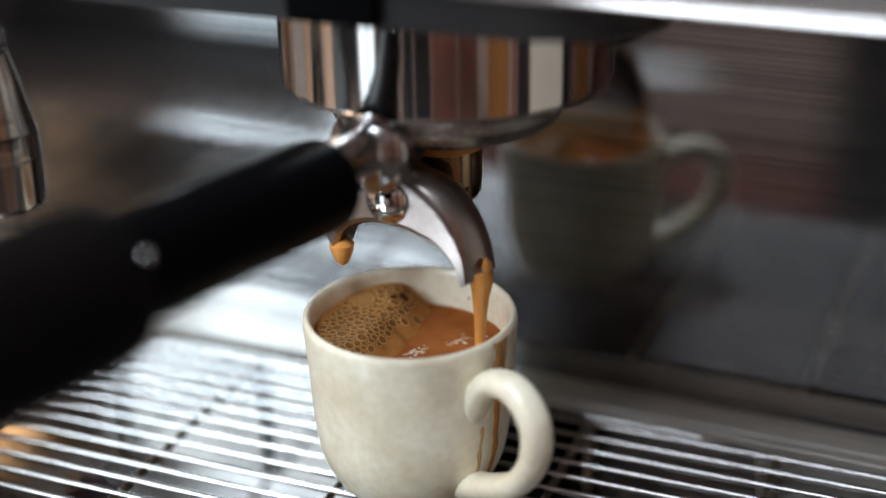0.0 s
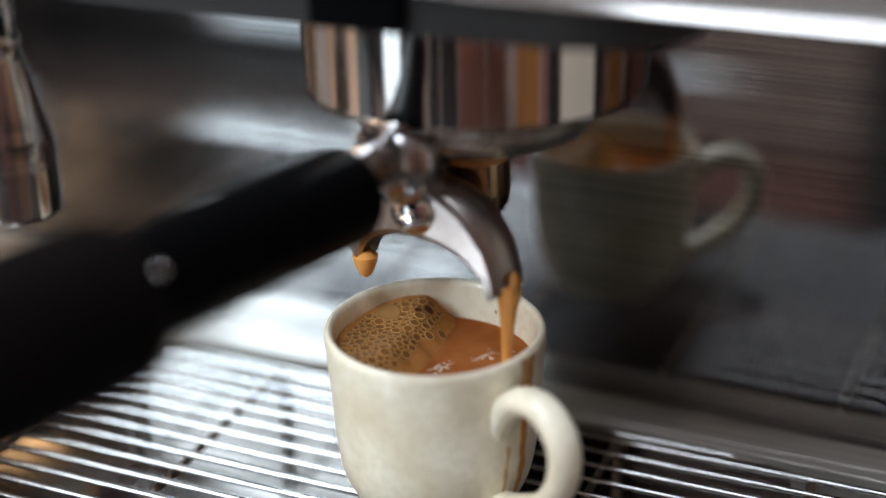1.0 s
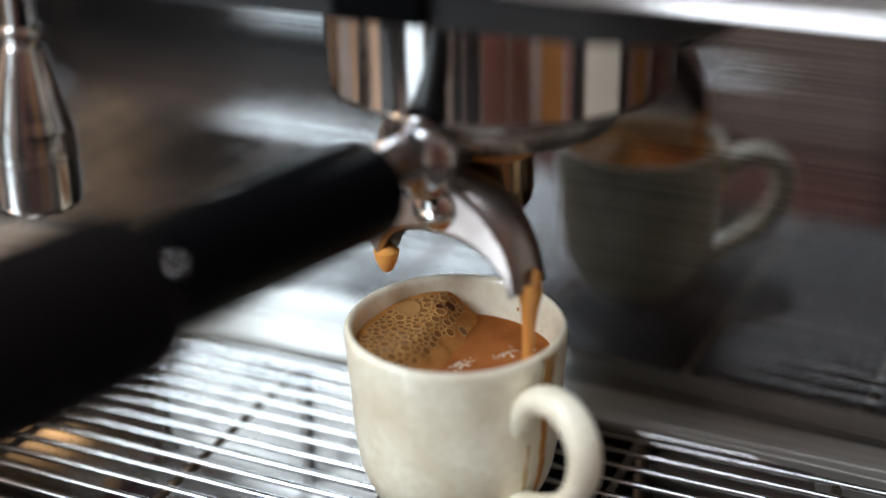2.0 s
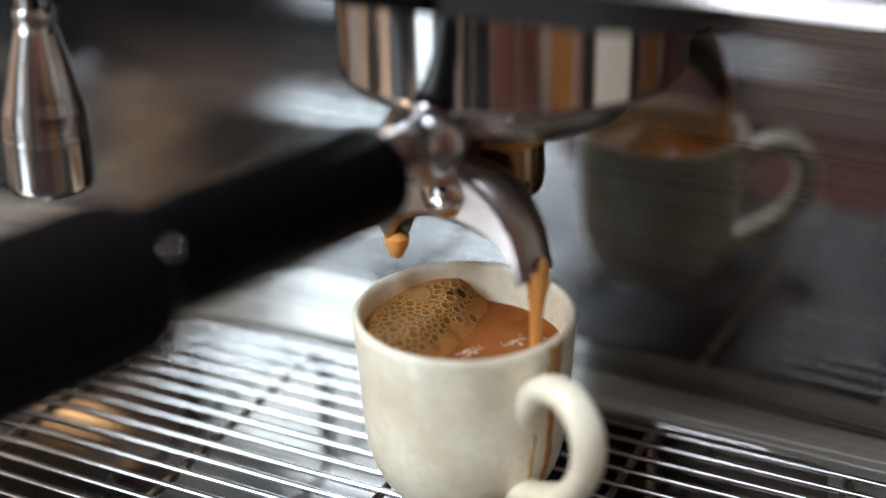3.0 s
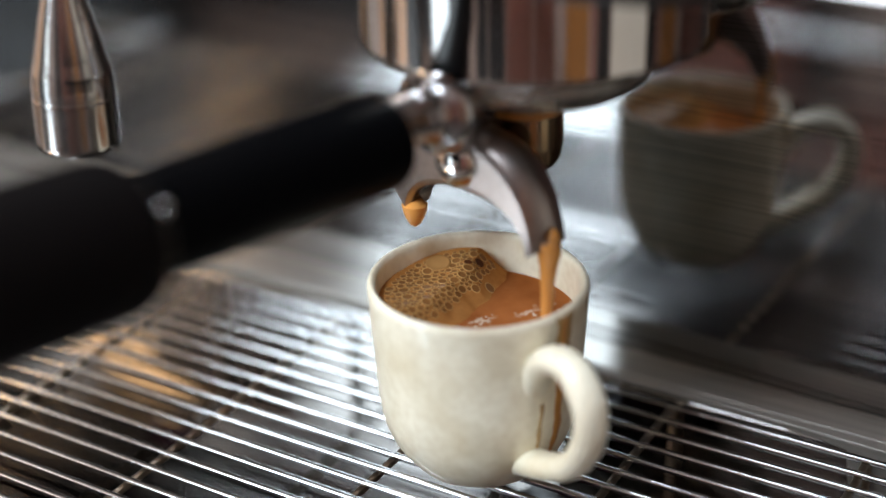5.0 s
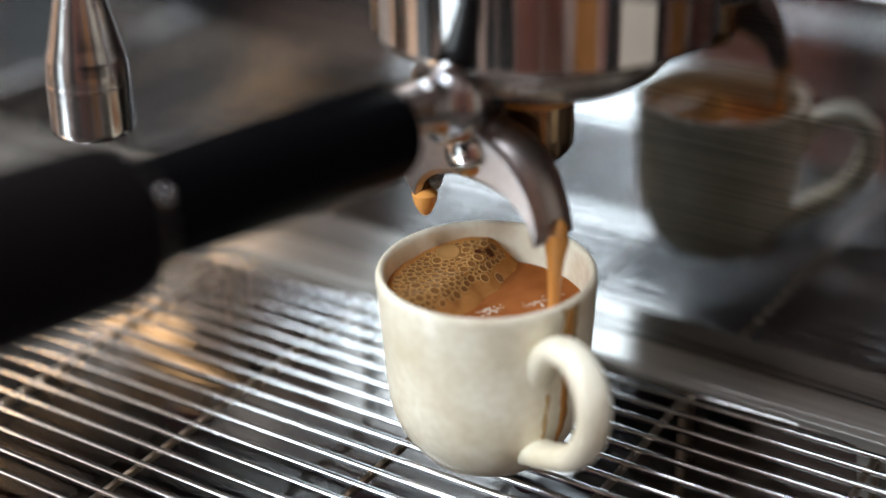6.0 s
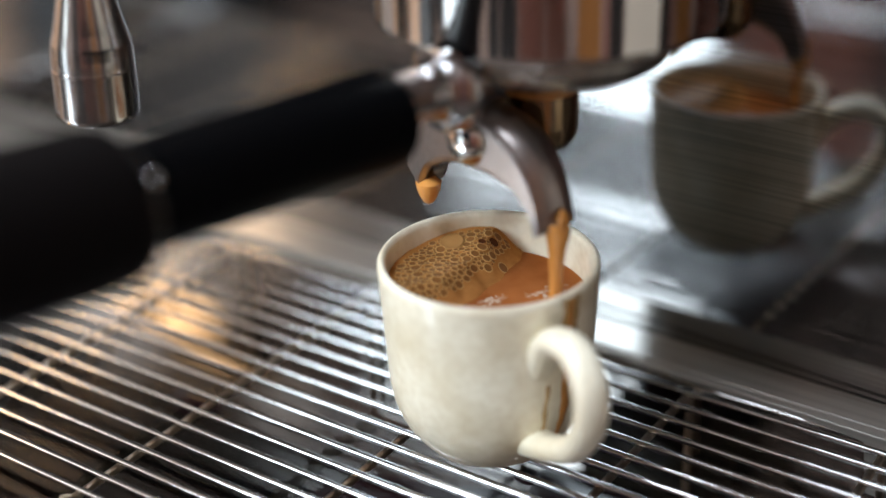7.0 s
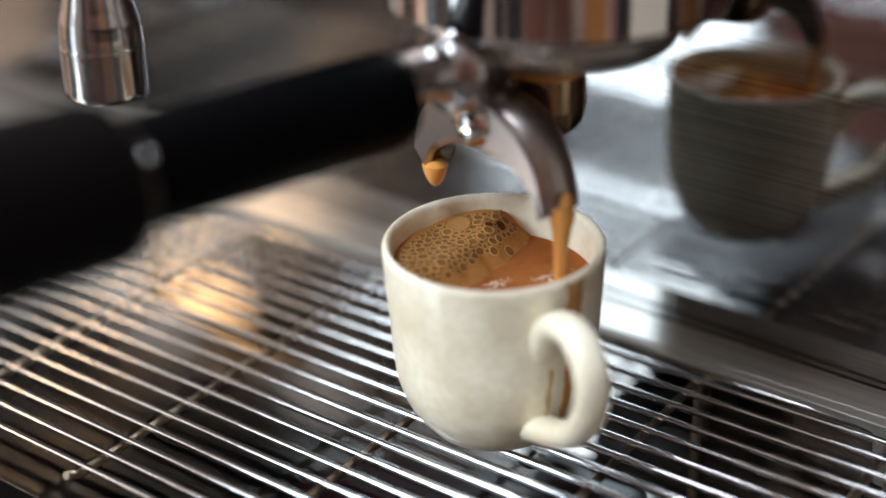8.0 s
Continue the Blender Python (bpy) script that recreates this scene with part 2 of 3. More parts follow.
def sweep(points, sections, up=Vector((0, 1, 0)), caps=True):
    """A body along points; sections are lists of (side, up) offsets, one for each point, all of one length."""
    bm = bmesh.new()
    pts = [Vector(p) for p in points]
    rings = []
    for i, p in enumerate(pts):
        way = (pts[min(i + 1, len(pts) - 1)] - pts[max(i - 1, 0)]).normalized()
        side = way.cross(up).normalized()
        top = side.cross(way).normalized()
        rings.append([bm.verts.new(p + side * a + top * b) for a, b in sections[i]])
    n = len(rings[0])
    for a, b in zip(rings, rings[1:]):
        for k in range(n):
            bm.faces.new((a[k], a[(k + 1) % n], b[(k + 1) % n], b[k]))
    if caps:
        bm.faces.new(rings[0])
        bm.faces.new(rings[-1][::-1])
    return bm


def spline(points, steps):
    """Points on a smooth curve through the given ones."""
    out, n = [], len(points)
    for i in range(n - 1):
        p0, p1, p2, p3 = (Vector(points[max(0, min(n - 1, j))]) for j in (i - 1, i, i + 1, i + 2))
        for k in range(steps):
            t = k / steps
            out.append(0.5 * (2 * p1 + (p2 - p0) * t + (2 * p0 - 5 * p1 + 4 * p2 - p3) * t ** 2 + (3 * p1 - p0 - 3 * p2 + p3) * t ** 3))
    return out + [Vector(points[-1])]


def ring_section(ra, rb, n=12, power=1.0):
    """A rounded section, elliptic at power 1 and more square below."""
    out = []
    for k in range(n):
        c, s = math.cos(2 * math.pi * k / n), math.sin(2 * math.pi * k / n)
        out.append((ra * math.copysign(abs(c) ** power, c), rb * math.copysign(abs(s) ** power, s)))
    return out


def along(p, q):
    """The matrix that lays a body turned about z along the line from p to q, with its base at p."""
    p, q = Vector(p), Vector(q)
    return Matrix.Translation(p) @ (q - p).to_track_quat("Z", "Y").to_matrix().to_4x4()


def structure(name, bm, mat, label, category):
    return tagged(mesh_object(name, bm, mat, False), label=label, category=category, kind="structure")


# ---------------------------------------------------------------- the room
RX0, RX1, RY1, FLOOR = -2.6, 2.2, 1.1, -1.0
structure("floor", box(RX0 - 0.2, WALL_Y - 0.2, FLOOR - 0.1, RX1 + 0.2, RY1 + 0.2, FLOOR), DARKWOOD, "dark brown wooden floor of the cafe", "floor")
structure("wall_north", box(RX0, RY1, FLOOR, RX1, RY1 + 0.15, CEIL), PLASTER, "warm plaster wall behind the machine", "wall")
structure("wall_east", box(RX1, WALL_Y, FLOOR, RX1 + 0.15, RY1 + 0.15, CEIL), PLASTER, "warm plaster side wall", "wall")


def joined(boxes):
    """Several boxes in one mesh."""
    bm = bmesh.new()
    for b in boxes:
        piece = box(*b)
        me = bpy.data.meshes.new("piece")
        piece.to_mesh(me)
        piece.free()
        bm.from_mesh(me)
        bpy.data.meshes.remove(me)
    return bm


V0, V1 = RX0 - 0.15, RX0
structure("wall_west", joined([(V0, WALL_Y, FLOOR, V1, WW_Y0, CEIL), (V0, WW_Y1, FLOOR, V1, RY1 + 0.15, CEIL), (V0, WW_Y0, FLOOR, V1, WW_Y1, WW_Z0), (V0, WW_Y0, WW_Z1, V1, WW_Y1, CEIL)]), PALE_PLASTER, "pale pinkish plaster side wall with an added opening", "wall")
# frame of the opening invented for the side fill, out of view
side_opening = thing("fill_opening_3", "added, unseen opening high in the side wall for fill light", "window", (RX0, (WW_Y0 + WW_Y1) / 2, WW_Z0), kind="structure")
wy, wz = (WW_Y1 - WW_Y0) / 2, WW_Z1 - WW_Z0
for nm, b in (("frame_side", (0, -wy - 0.04, 0, 0.02, -wy, wz)), ("frame_side", (0, wy, 0, 0.02, wy + 0.04, wz)), ("frame_head", (0, -wy - 0.04, wz, 0.02, wy + 0.04, wz + 0.04)), ("window_sill", (0, -wy - 0.04, -0.04, 0.02, wy + 0.04, 0))):
    part(nm, box(*b, 0.004), CREAM, side_opening)
CX0, CX1 = RX0 - 0.2, RX1 + 0.2
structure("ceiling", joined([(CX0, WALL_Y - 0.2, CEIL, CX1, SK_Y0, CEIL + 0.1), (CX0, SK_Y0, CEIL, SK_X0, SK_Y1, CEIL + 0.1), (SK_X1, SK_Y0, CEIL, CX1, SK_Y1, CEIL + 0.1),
                             (CX0, SK_Y1, CEIL, CX1, S2_Y0, CEIL + 0.1), (CX0, S2_Y0, CEIL, S2_X0, S2_Y1, CEIL + 0.1), (S2_X1, S2_Y0, CEIL, CX1, S2_Y1, CEIL + 0.1), (CX0, S2_Y1, CEIL, CX1, RY1 + 0.2, CEIL + 0.1)]), CEILING, "plain brownish plaster ceiling with two added openings", "ceiling")
W0, W1 = WALL_Y - 0.15, WALL_Y
structure("wall_south", joined([(RX0 - 0.15, W0, FLOOR, TR_X0, W1, CEIL), (TR_X1, W0, FLOOR, RX1 + 0.15, W1, CEIL), (TR_X0, W0, TR_Z1, TR_X1, W1, CEIL),
                                (TR_X0, W0, WIN_Z1, TR_X1, W1, TR_Z0), (TR_X0, W0, FLOOR, DR_X0, W1, WIN_Z0), (DR_X1, W0, FLOOR, TR_X1, W1, WIN_Z0), (DR_X0, W0, DR_Z1, DR_X1, W1, WIN_Z0), (DR_X0, W0, FLOOR, DR_X1, W1, DR_Z0), (TR_X0, W0, WIN_Z0, WIN_X0, W1, WIN_Z1), (WIN_X1, W0, WIN_Z0, TR_X1, W1, WIN_Z1)]),
          PLASTER, "warm plaster wall with a window and a transom", "wall")
transom = thing("window_2", "large transom window high in the wall", "window", ((TR_X0 + TR_X1) / 2, WALL_Y, TR_Z0), kind="structure")
tw, tall = (TR_X1 - TR_X0) / 2, TR_Z1 - TR_Z0
for nm, b in (("frame_side", (-tw - 0.05, 0, -0.05, -tw, 0.03, tall + 0.05)), ("frame_side", (tw, 0, -0.05, tw + 0.05, 0.03, tall + 0.05)),
              ("frame_head", (-tw, 0, tall, tw, 0.03, tall + 0.05)), ("window_sill", (-tw, 0, -0.05, tw, 0.03, 0)),
              ("glazing_bar", (-0.015, -0.02, 0, 0.015, 0.015, tall))):
    part(nm, box(*b, 0.004), FRAME, transom)
# frames round the two added ceiling openings, which are out of view
for nm_opening, x0, x1, y0, y1 in (("fill_opening_1", SK_X0, SK_X1, SK_Y0, SK_Y1), ("fill_opening_2", S2_X0, S2_X1, S2_Y0, S2_Y1)):
    ceiling_opening = thing(nm_opening, "added, unseen ceiling opening for fill light", "window", ((x0 + x1) / 2, (y0 + y1) / 2, CEIL), kind="structure")
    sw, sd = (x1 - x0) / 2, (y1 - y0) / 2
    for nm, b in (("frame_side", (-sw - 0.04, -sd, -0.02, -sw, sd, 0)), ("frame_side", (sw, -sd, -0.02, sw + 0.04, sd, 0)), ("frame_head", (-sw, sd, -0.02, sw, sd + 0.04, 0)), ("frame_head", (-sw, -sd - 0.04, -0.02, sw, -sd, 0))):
        part(nm, box(*b, 0.004), FRAME, ceiling_opening)
win = thing("window_1", "small low window with a dark painted frame", "window", ((WIN_X0 + WIN_X1) / 2, WALL_Y, WIN_Z0), kind="structure")
ww, wh = (WIN_X1 - WIN_X0) / 2, WIN_Z1 - WIN_Z0
for nm, b in (("frame_side", (-ww - 0.05, 0, -0.05, -ww, 0.03, wh + 0.05)), ("frame_side", (ww, 0, -0.05, ww + 0.05, 0.03, wh + 0.05)),
              ("frame_head", (-ww, 0, wh, ww, 0.03, wh + 0.05)), ("window_sill", (-ww - 0.08, 0.0, -0.09, ww + 0.08, 0.09, -0.05)),
              ("glazing_bar", (-0.012, -0.02, 0, 0.012, 0.015, wh))):
    part(nm, box(*b, 0.004), FRAME, win)

door = thing("door_1", "low glazed hatch with a dark painted frame", "door", ((DR_X0 + DR_X1) / 2, WALL_Y, DR_Z0), kind="structure")
dw, dh = (DR_X1 - DR_X0) / 2, DR_Z1 - DR_Z0
for nm, b in (("frame_side", (-dw - 0.045, 0, -0.045, -dw, 0.03, dh + 0.045)), ("frame_side", (dw, 0, -0.045, dw + 0.045, 0.03, dh + 0.045)), ("frame_head", (-dw, 0, dh, dw, 0.03, dh + 0.045)), ("threshold", (-dw, 0, -0.045, dw, 0.03, 0)), ("glazing_bar", (0.06, -0.02, 0, 0.09, 0.015, dh))):
    part(nm, box(*b, 0.004), FRAME, door)

# boards and doors on the walls, which the polished metal mirrors
for nm, b, mat, label in (
        ("trim", (RX0, -1.50, FLOOR, RX0 + 0.03, -0.15, 0.25), PEACH, "pale peach wooden wall boards"),
        ("trim", (RX0, -1.50, 0.30, RX0 + 0.03, -1.14, 0.84), PEACH, "peach wooden shelf back on the wall"),
        ("trim", (RX0, -1.06, 0.30, RX0 + 0.03, -0.72, 0.84), AMBERWOOD, "amber wooden wall boards"),
        ("trim", (RX0, -0.68, 0.30, RX0 + 0.03, -0.62, 0.84), BLACKWOOD, "dark wooden post on the side wall"),
        ("trim", (RX0, -0.58, 0.30, RX0 + 0.03, -0.10, 0.84), PEACH, "pale peach wooden wall boards"),
        ("trim", (RX0, -2.45, FLOOR, RX0 + 0.03, -1.55, 1.2), BLACKWOOD, "dark wooden door in the side wall"),
        ("trim", (RX0 + 0.04, WALL_Y, FLOOR, DR_X0 - 0.05, WALL_Y + 0.02, 0.08), DADO, "dark blue-grey dado under the window"),
        ("trim", (RX0 + 0.04, WALL_Y, 0.40, WIN_X0 - 0.06, WALL_Y + 0.02, 0.83), DADO, "dark blue-grey panel beside the window"),
        ("trim", (-0.86, WALL_Y, 0.08, -0.76, WALL_Y + 0.03, 0.90), BLACKWOOD, "dark post beside the window"),
        ("trim", (-0.28, WALL_Y, FLOOR, -0.02, WALL_Y + 0.03, 0.19), BLACKWOOD, "dark wooden base cupboard"),
        ("trim", (-1.22, WALL_Y, 0.40, -0.87, WALL_Y + 0.02, 1.14), REDWOOD, "red-brown wooden panel beside the window"),
        ("trim", (-0.75, WALL_Y, 0.80, -0.33, WALL_Y + 0.02, 1.15), REDWOOD, "red-brown wooden wall boards"),
        ("trim", (-0.32, WALL_Y, 0.20, -0.02, WALL_Y + 0.03, 1.15), BLACKWOOD, "dark wooden wall cupboard"),
        ("trim", (0.03, WALL_Y, FLOOR, 0.48, WALL_Y + 0.03, 1.15), BLACKWOOD, "dark wooden door"),
        ("trim", (0.54, WALL_Y, FLOOR, 1.30, WALL_Y + 0.03, 1.15), REDWOOD, "red-brown wooden wall boards"),
        ("trim", (1.42, WALL_Y, FLOOR, 2.18, WALL_Y + 0.03, 1.15), REDWOOD, "red-brown wooden wall boards"),
        ("trim", (RX1 - 0.03, -1.90, FLOOR, RX1, -1.10, 1.15), AMBERWOOD, "amber wooden wall boards"),
        ("trim", (RX1 - 0.03, -1.00, FLOOR, RX1, -0.86, 1.15), REDWOOD, "red-brown wooden wall boards"),
        ("trim", (RX1 - 0.03, -0.82, FLOOR, RX1, -0.47, 1.15), BLACKWOOD, "dark wooden door in the side wall"),
        ("trim", (RX1 - 0.03, -0.42, FLOOR, RX1, 0.55, CEIL), CREAM, "cream painted wall panel"),
):
    structure(nm, box(*b), mat, label, "wall boards")

counter = thing("counter", "dark wooden counter with a polished steel top", "counter", (0, 0, -1.0))
part("counter_top", box(-1.6, -0.43, 0.90, 0.42, 0.55, 0.94, 0.004), WORKTOP, counter, "polished steel worktop")
part("counter_flap", box(-0.25, -0.64, 0.90, 0.42, -0.432, 0.94, 0.004), WORKTOP, counter)
part("counter_body", box(-1.55, -0.40, FLOOR + 1.0, 0.38, 0.52, 0.90), DARKWOOD, counter)

LAMP_Z = 0.715
pendant = thing("pendant_lamp", "warm glowing pendant lamp with a dark shade", "lamp", (-1.14, -0.82, LAMP_Z))
part("bulb", lathe([(0, -0.050), (0.034, -0.044), (0.057, -0.020), (0.062, 0.008), (0.044, 0.036), (0, 0.050)], 24), LAMP_GLOW, pendant, "glowing warm bulb")
part("shade", lathe([(0.02, 0.145), (0.04, 0.14), (0.13, 0.062), (0.132, 0.062), (0.043, 0.145), (0.02, 0.15)], 32), FRAME, pendant, "dark metal shade")
part("cord", lathe([(0, 0.05), (0.004, 0.05), (0.004, CEIL - LAMP_Z), (0, CEIL - LAMP_Z)], 8), FRAME, pendant)

# ---------------------------------------------------------------- espresso machine
PANEL_Y, TILT, SKEW, EDGE_Y, EDGE_Z = 0.0765, -0.2, 1.6, -0.030, 0.1540
G = 0.06
machine = thing("espresso_machine", "stainless steel espresso machine with mirror-bright brushed back panel", "coffee machine", (0, 0, -G))


def mpart(name, bm, mat, label=""):
    bmesh.ops.translate(bm, verts=bm.verts, vec=(0, 0, G))
    return part(name, bm, mat, machine, label)


MX0, MX1 = -0.46, 0.27
bm = box(MX0, 0, -0.022, MX1, 0.003, 0.160, 0.0008)
bmesh.ops.transform(bm, matrix=pose(0, PANEL_Y, 0, -TILT, 0, -SKEW), verts=bm.verts)
mpart("back_panel", bm, BRUSHED, "brushed stainless steel back panel")
prof = [(0.30, EDGE_Z)] + [(EDGE_Y + 0.0007 - 0.0007 * math.sin(a), EDGE_Z + 0.0007 - 0.0007 * math.cos(a)) for a in (0, 0.4, 0.8, 1.2, 1.6, 2.0, 2.2)] + [(EDGE_Y + 0.0022, EDGE_Z + 0.003), (EDGE_Y + 0.110, EDGE_Z + 0.15), (0.30, EDGE_Z + 0.15)]
bm = bmesh.new()
ends = [[bm.verts.new((x, y, z)) for y, z in prof] for x in (MX0, MX1)]
for k in range(len(prof)):
    j = (k + 1) % len(prof)
    bm.faces.new((ends[0][k], ends[0][j], ends[1][j], ends[1][k]))
bm.faces.new(ends[0])
bm.faces.new(ends[1][::-1])
mpart("head_body", bm, FASCIA, "stainless steel head over the group")
mpart("rear_body", box(MX0, 0.112, -0.055, MX1, 0.30, EDGE_Z - 0.002, 0.004), FLANGE)
mpart("base", box(MX0, -0.122, -0.058, MX1, 0.110, -0.050, 0.003), FLANGE)
mpart("front_lip", box(MX0, -0.122, -0.050, MX1, -0.1065, -0.014, 0.005, 4), LEDGE, "rounded brushed steel front lip")
mpart("rear_ledge", box(MX0, 0.0596, -0.030, MX1, 0.0714, -0.0002, 0.0006, 3), LEDGE, "rounded steel ledge before the panel")
bm = box(MX0, -0.018, -0.021, MX1, -0.0003, -0.0007, 0.0006, 3)
bmesh.ops.transform(bm, matrix=pose(0, PANEL_Y, 0, -TILT, 0, -SKEW), verts=bm.verts)
mpart("panel_foot", bm, LEDGE, "folded steel foot of the panel")

# group head
GX, GY, GR, GZ = 0.0004, 0.0295, 0.0463, 0.1158
FLANGE_Z = 0.1430
plan = [(MX0, -0.024), (-0.20, -0.024), (-0.05, -0.024)] + [(0.040 + 0.030 * math.sin(a), 0.006 - 0.030 * math.cos(a)) for a in np.linspace(0, math.pi / 2, 10)] + [(0.070, 0.072), (MX0, 0.072)]
bm = bmesh.new()
low = [bm.verts.new((x, y, FLANGE_Z)) for x, y in plan]
top = [bm.verts.new((x, y, EDGE_Z - 0.0004)) for x, y in plan]
for k in range(len(plan)):
    j = (k + 1) % len(plan)
    bm.faces.new((low[k], low[j], top[j], top[k]))
bm.faces.new(low[::-1])
bm.faces.new(top)
bmesh.ops.bevel(bm, geom=[e for e in bm.edges if all(v.co.z < FLANGE_Z + 1e-5 for v in e.verts)], offset=0.0015, segments=3, profile=0.5, affect="EDGES")
mpart("group_housing", bm, FLANGE, "black housing above the group")
mpart("group_shroud", lathe([(0, FLANGE_Z), (GR, FLANGE_Z), (GR, GZ + 0.0018), (GR - 0.0005, GZ + 0.0006), (GR - 0.0016, GZ), (GR - 0.004, GZ), (GR - 0.0045, GZ + 0.002), (0.034, GZ + 0.003), (0, GZ + 0.003)], 96, Matrix.Translation((GX, GY, 0))), SHROUD, "polished chrome group shroud")
mpart("lock_mark", box(-0.019, -0.0275, FLANGE_Z + 0.0006, 0.0050, -0.0235, EDGE_Z + 0.010, 0.0012), BLACK, "black plastic lock mark")

# ---------------------------------------------------------------- drip tray and grate
D = 0.028
tray = thing("drip_tray", "stainless steel drip tray under the wire grate", "drip tray", (0, 0, -D - 0.003))
TX0, TX1, TY0, TY1 = -0.36, 0.235, -0.0925, 0.0560
part("pan", box(TX0, TY0, 0.0, TX1, TY1, 0.003), PAN, tray, "shallow steel pan with coffee stains")
for nm, b in (("front_rim", (TX0, TY0 - 0.0125, 0, TX1, TY0, D - 0.0040)), ("rear_rim", (TX0, TY1, 0, TX1, TY1 + 0.0030, D + 0.0006)),
              ("side_rim", (TX0 - 0.006, TY0 - 0.0125, 0, TX0, TY1 + 0.0030, D + 0.001)), ("side_rim", (TX1, TY0 - 0.0125, 0, TX1 + 0.006, TY1 + 0.0030, D + 0.001))):
    part(nm, box(*b, 0.0018, 3), TRAYRIM, tray)

grate = thing("drip_grate", "welded stainless steel wire grate on the drip tray", "grate", (0, 0, 0))
PITCH, WR, Y_FIRST, CROSS_X, CROSS_STEP = 0.007727, 0.00105, -0.0822, -0.0217, 0.0592


def rod(p, q, r, n=8):
    length = (Vector(q) - Vector(p)).length
    return lathe([(0, 0), (r * 0.75, 0), (r, r * 0.3), (r, length - r * 0.3), (r * 0.75, length), (0, length)], n, along(p, q))


wire_mesh = None
for k in range(18):
    if wire_mesh is None:
        ob = part("wire", rod((TX0 + 0.004, 0, -WR), (TX1 - 0.004, 0, -WR), WR, 12), WIRE, grate)
        wire_mesh = ob.data
    else:
        ob = new("wire", wire_mesh)
        ob.parent = grate
    ob.location = (0, Y_FIRST + k * PITCH, 0)
Y_LAST = Y_FIRST + 17 * PITCH
ZC = -2 * WR - 0.0011
for k in range(-5, 5):
    x = CROSS_X + k * CROSS_STEP
    if not TX0 + 0.01 < x < TX1 - 0.01:
        continue
    part("cross_wire", sweep([(x, Y_FIRST - 0.0056, -0.0012), (x, Y_FIRST - 0.0038, -0.0019), (x, Y_FIRST - 0.0018, ZC), (x, Y_LAST + 0.0018, ZC), (x, Y_LAST + 0.0040, ZC - 0.0018), (x, Y_LAST + 0.0044, ZC - 0.006), (x, Y_LAST + 0.0044, -D + 0.0005)],
                             [ring_section(0.0012, 0.0012, 8)] * 7, Vector((1, 0, 0))), CROSS, grate, "stained cross wire")
# coffee left on the pan under the cup
for x, y, rx, ry, seed in ((-0.006, -0.020, 0.044, 0.030, 1), (0.020, 0.020, 0.018, 0.012, 2), (-0.115, -0.002, 0.010, 0.008, 3)):
    bm = bmesh.new()
    ring = []
    for k in range(40):
        a = 2 * math.pi * k / 40
        s = 1 + 0.35 * noise.noise(Vector((1.3 * math.cos(a), 1.3 * math.sin(a), 3.7 * seed)))
        ring.append(bm.verts.new((rx * s * math.cos(a), ry * s * math.sin(a), 0)))
    mid = bm.verts.new((0, 0, 0.0006))
    for k in range(40):
        bm.faces.new((ring[k], ring[(k + 1) % 40], mid))
    puddle = thing("coffee_puddle", "thin dark puddle of spilt coffee in the tray", "puddle", (x, y, -D + 0.0002), "coffee puddles")
    part("puddle_film", bm, WET, puddle)

def blob(rx, ry, rz):
    bm = bmesh.new()
    bmesh.ops.create_uvsphere(bm, u_segments=20, v_segments=12, radius=1.0)
    for v in bm.verts:
        sag = 1.0 + 0.25 * max(0.0, -v.co.z)
        v.co = Vector((v.co.x * rx, v.co.y * ry, v.co.z * rz * sag))
    return bm


drop = thing("coffee_drop", "dark drop of coffee hanging from a grate wire", "coffee drop", (0.0188, Y_FIRST + 9 * PITCH + 0.0006, -0.0022))
part("drop_body", blob(0.0036, 0.0014, 0.0013), WET, drop)

# ---------------------------------------------------------------- portafilter
# Built about the group's axis, with the handle along -y, then turned a little.
PZ, PS = 0.1187, 0.976
porta = thing("portafilter", "chrome portafilter with black handle and double spout", "portafilter", (GX, GY, GZ))
porta.scale = (PS, PS, PS)
porta.rotation_euler = (0, 0, radians(-8))


def ppart(name, bm, mat, label="", parent=None):
    bmesh.ops.translate(bm, verts=bm.verts, vec=(0, 0, -PZ))
    return part(name, bm, mat, parent or porta, label)


ppart("basket_body", lathe([(0, PZ + 0.002), (0.0345, PZ + 0.002), (0.0350, PZ - 0.003), (0.0345, PZ - 0.0075), (0.0325, PZ - 0.0108), (0.0285, PZ - 0.0130), (0.021, PZ - 0.0145), (0, PZ - 0.0148)], 72), BASKET, "dull steel underside of the basket")
boss = ppart("outlet_boss", lathe([(0, 0.106), (0.0108, 0.106), (0.0110, 0.0900), (0.0104, 0.0862), (0.0088, 0.0840), (0, 0.0834)], 40, Matrix.Translation((0.0030, -0.0075, 0))), BOSS, "polished outlet boss")
ppart("brass_ring", lathe([(0.0110, 0.1000), (0.0118, 0.1004), (0.0118, 0.1024), (0.0110, 0.1028)], 40, Matrix.Translation((0.0030, -0.0075, 0)), closed=True), DRIP, "coffee-stained ring", boss)
AX = Vector((-0.045, -1, 0.055)).normalized()
H0 = Vector((0, -0.0310, 0.1085))
ferrule = ppart("ferrule", lathe([(0, -0.004), (0.0088, -0.004), (0.0088, 0.0030), (0.0094, 0.0042), (0.0112, 0.0054), (0.0122, 0.0075), (0.0124, 0.0100), (0.0119, 0.0122), (0.0104, 0.0138), (0.0086, 0.0148), (0.0076, 0.0166), (0.0070, 0.0210), (0.0068, 0.0260), (0.0066, 0.0310), (0, 0.0310)], 48, along(H0, H0 + AX)), FERRULE, "polished neck and collar of the handle")
H1 = H0 + AX * 0.0300 + Vector((0, 0, -0.0040))
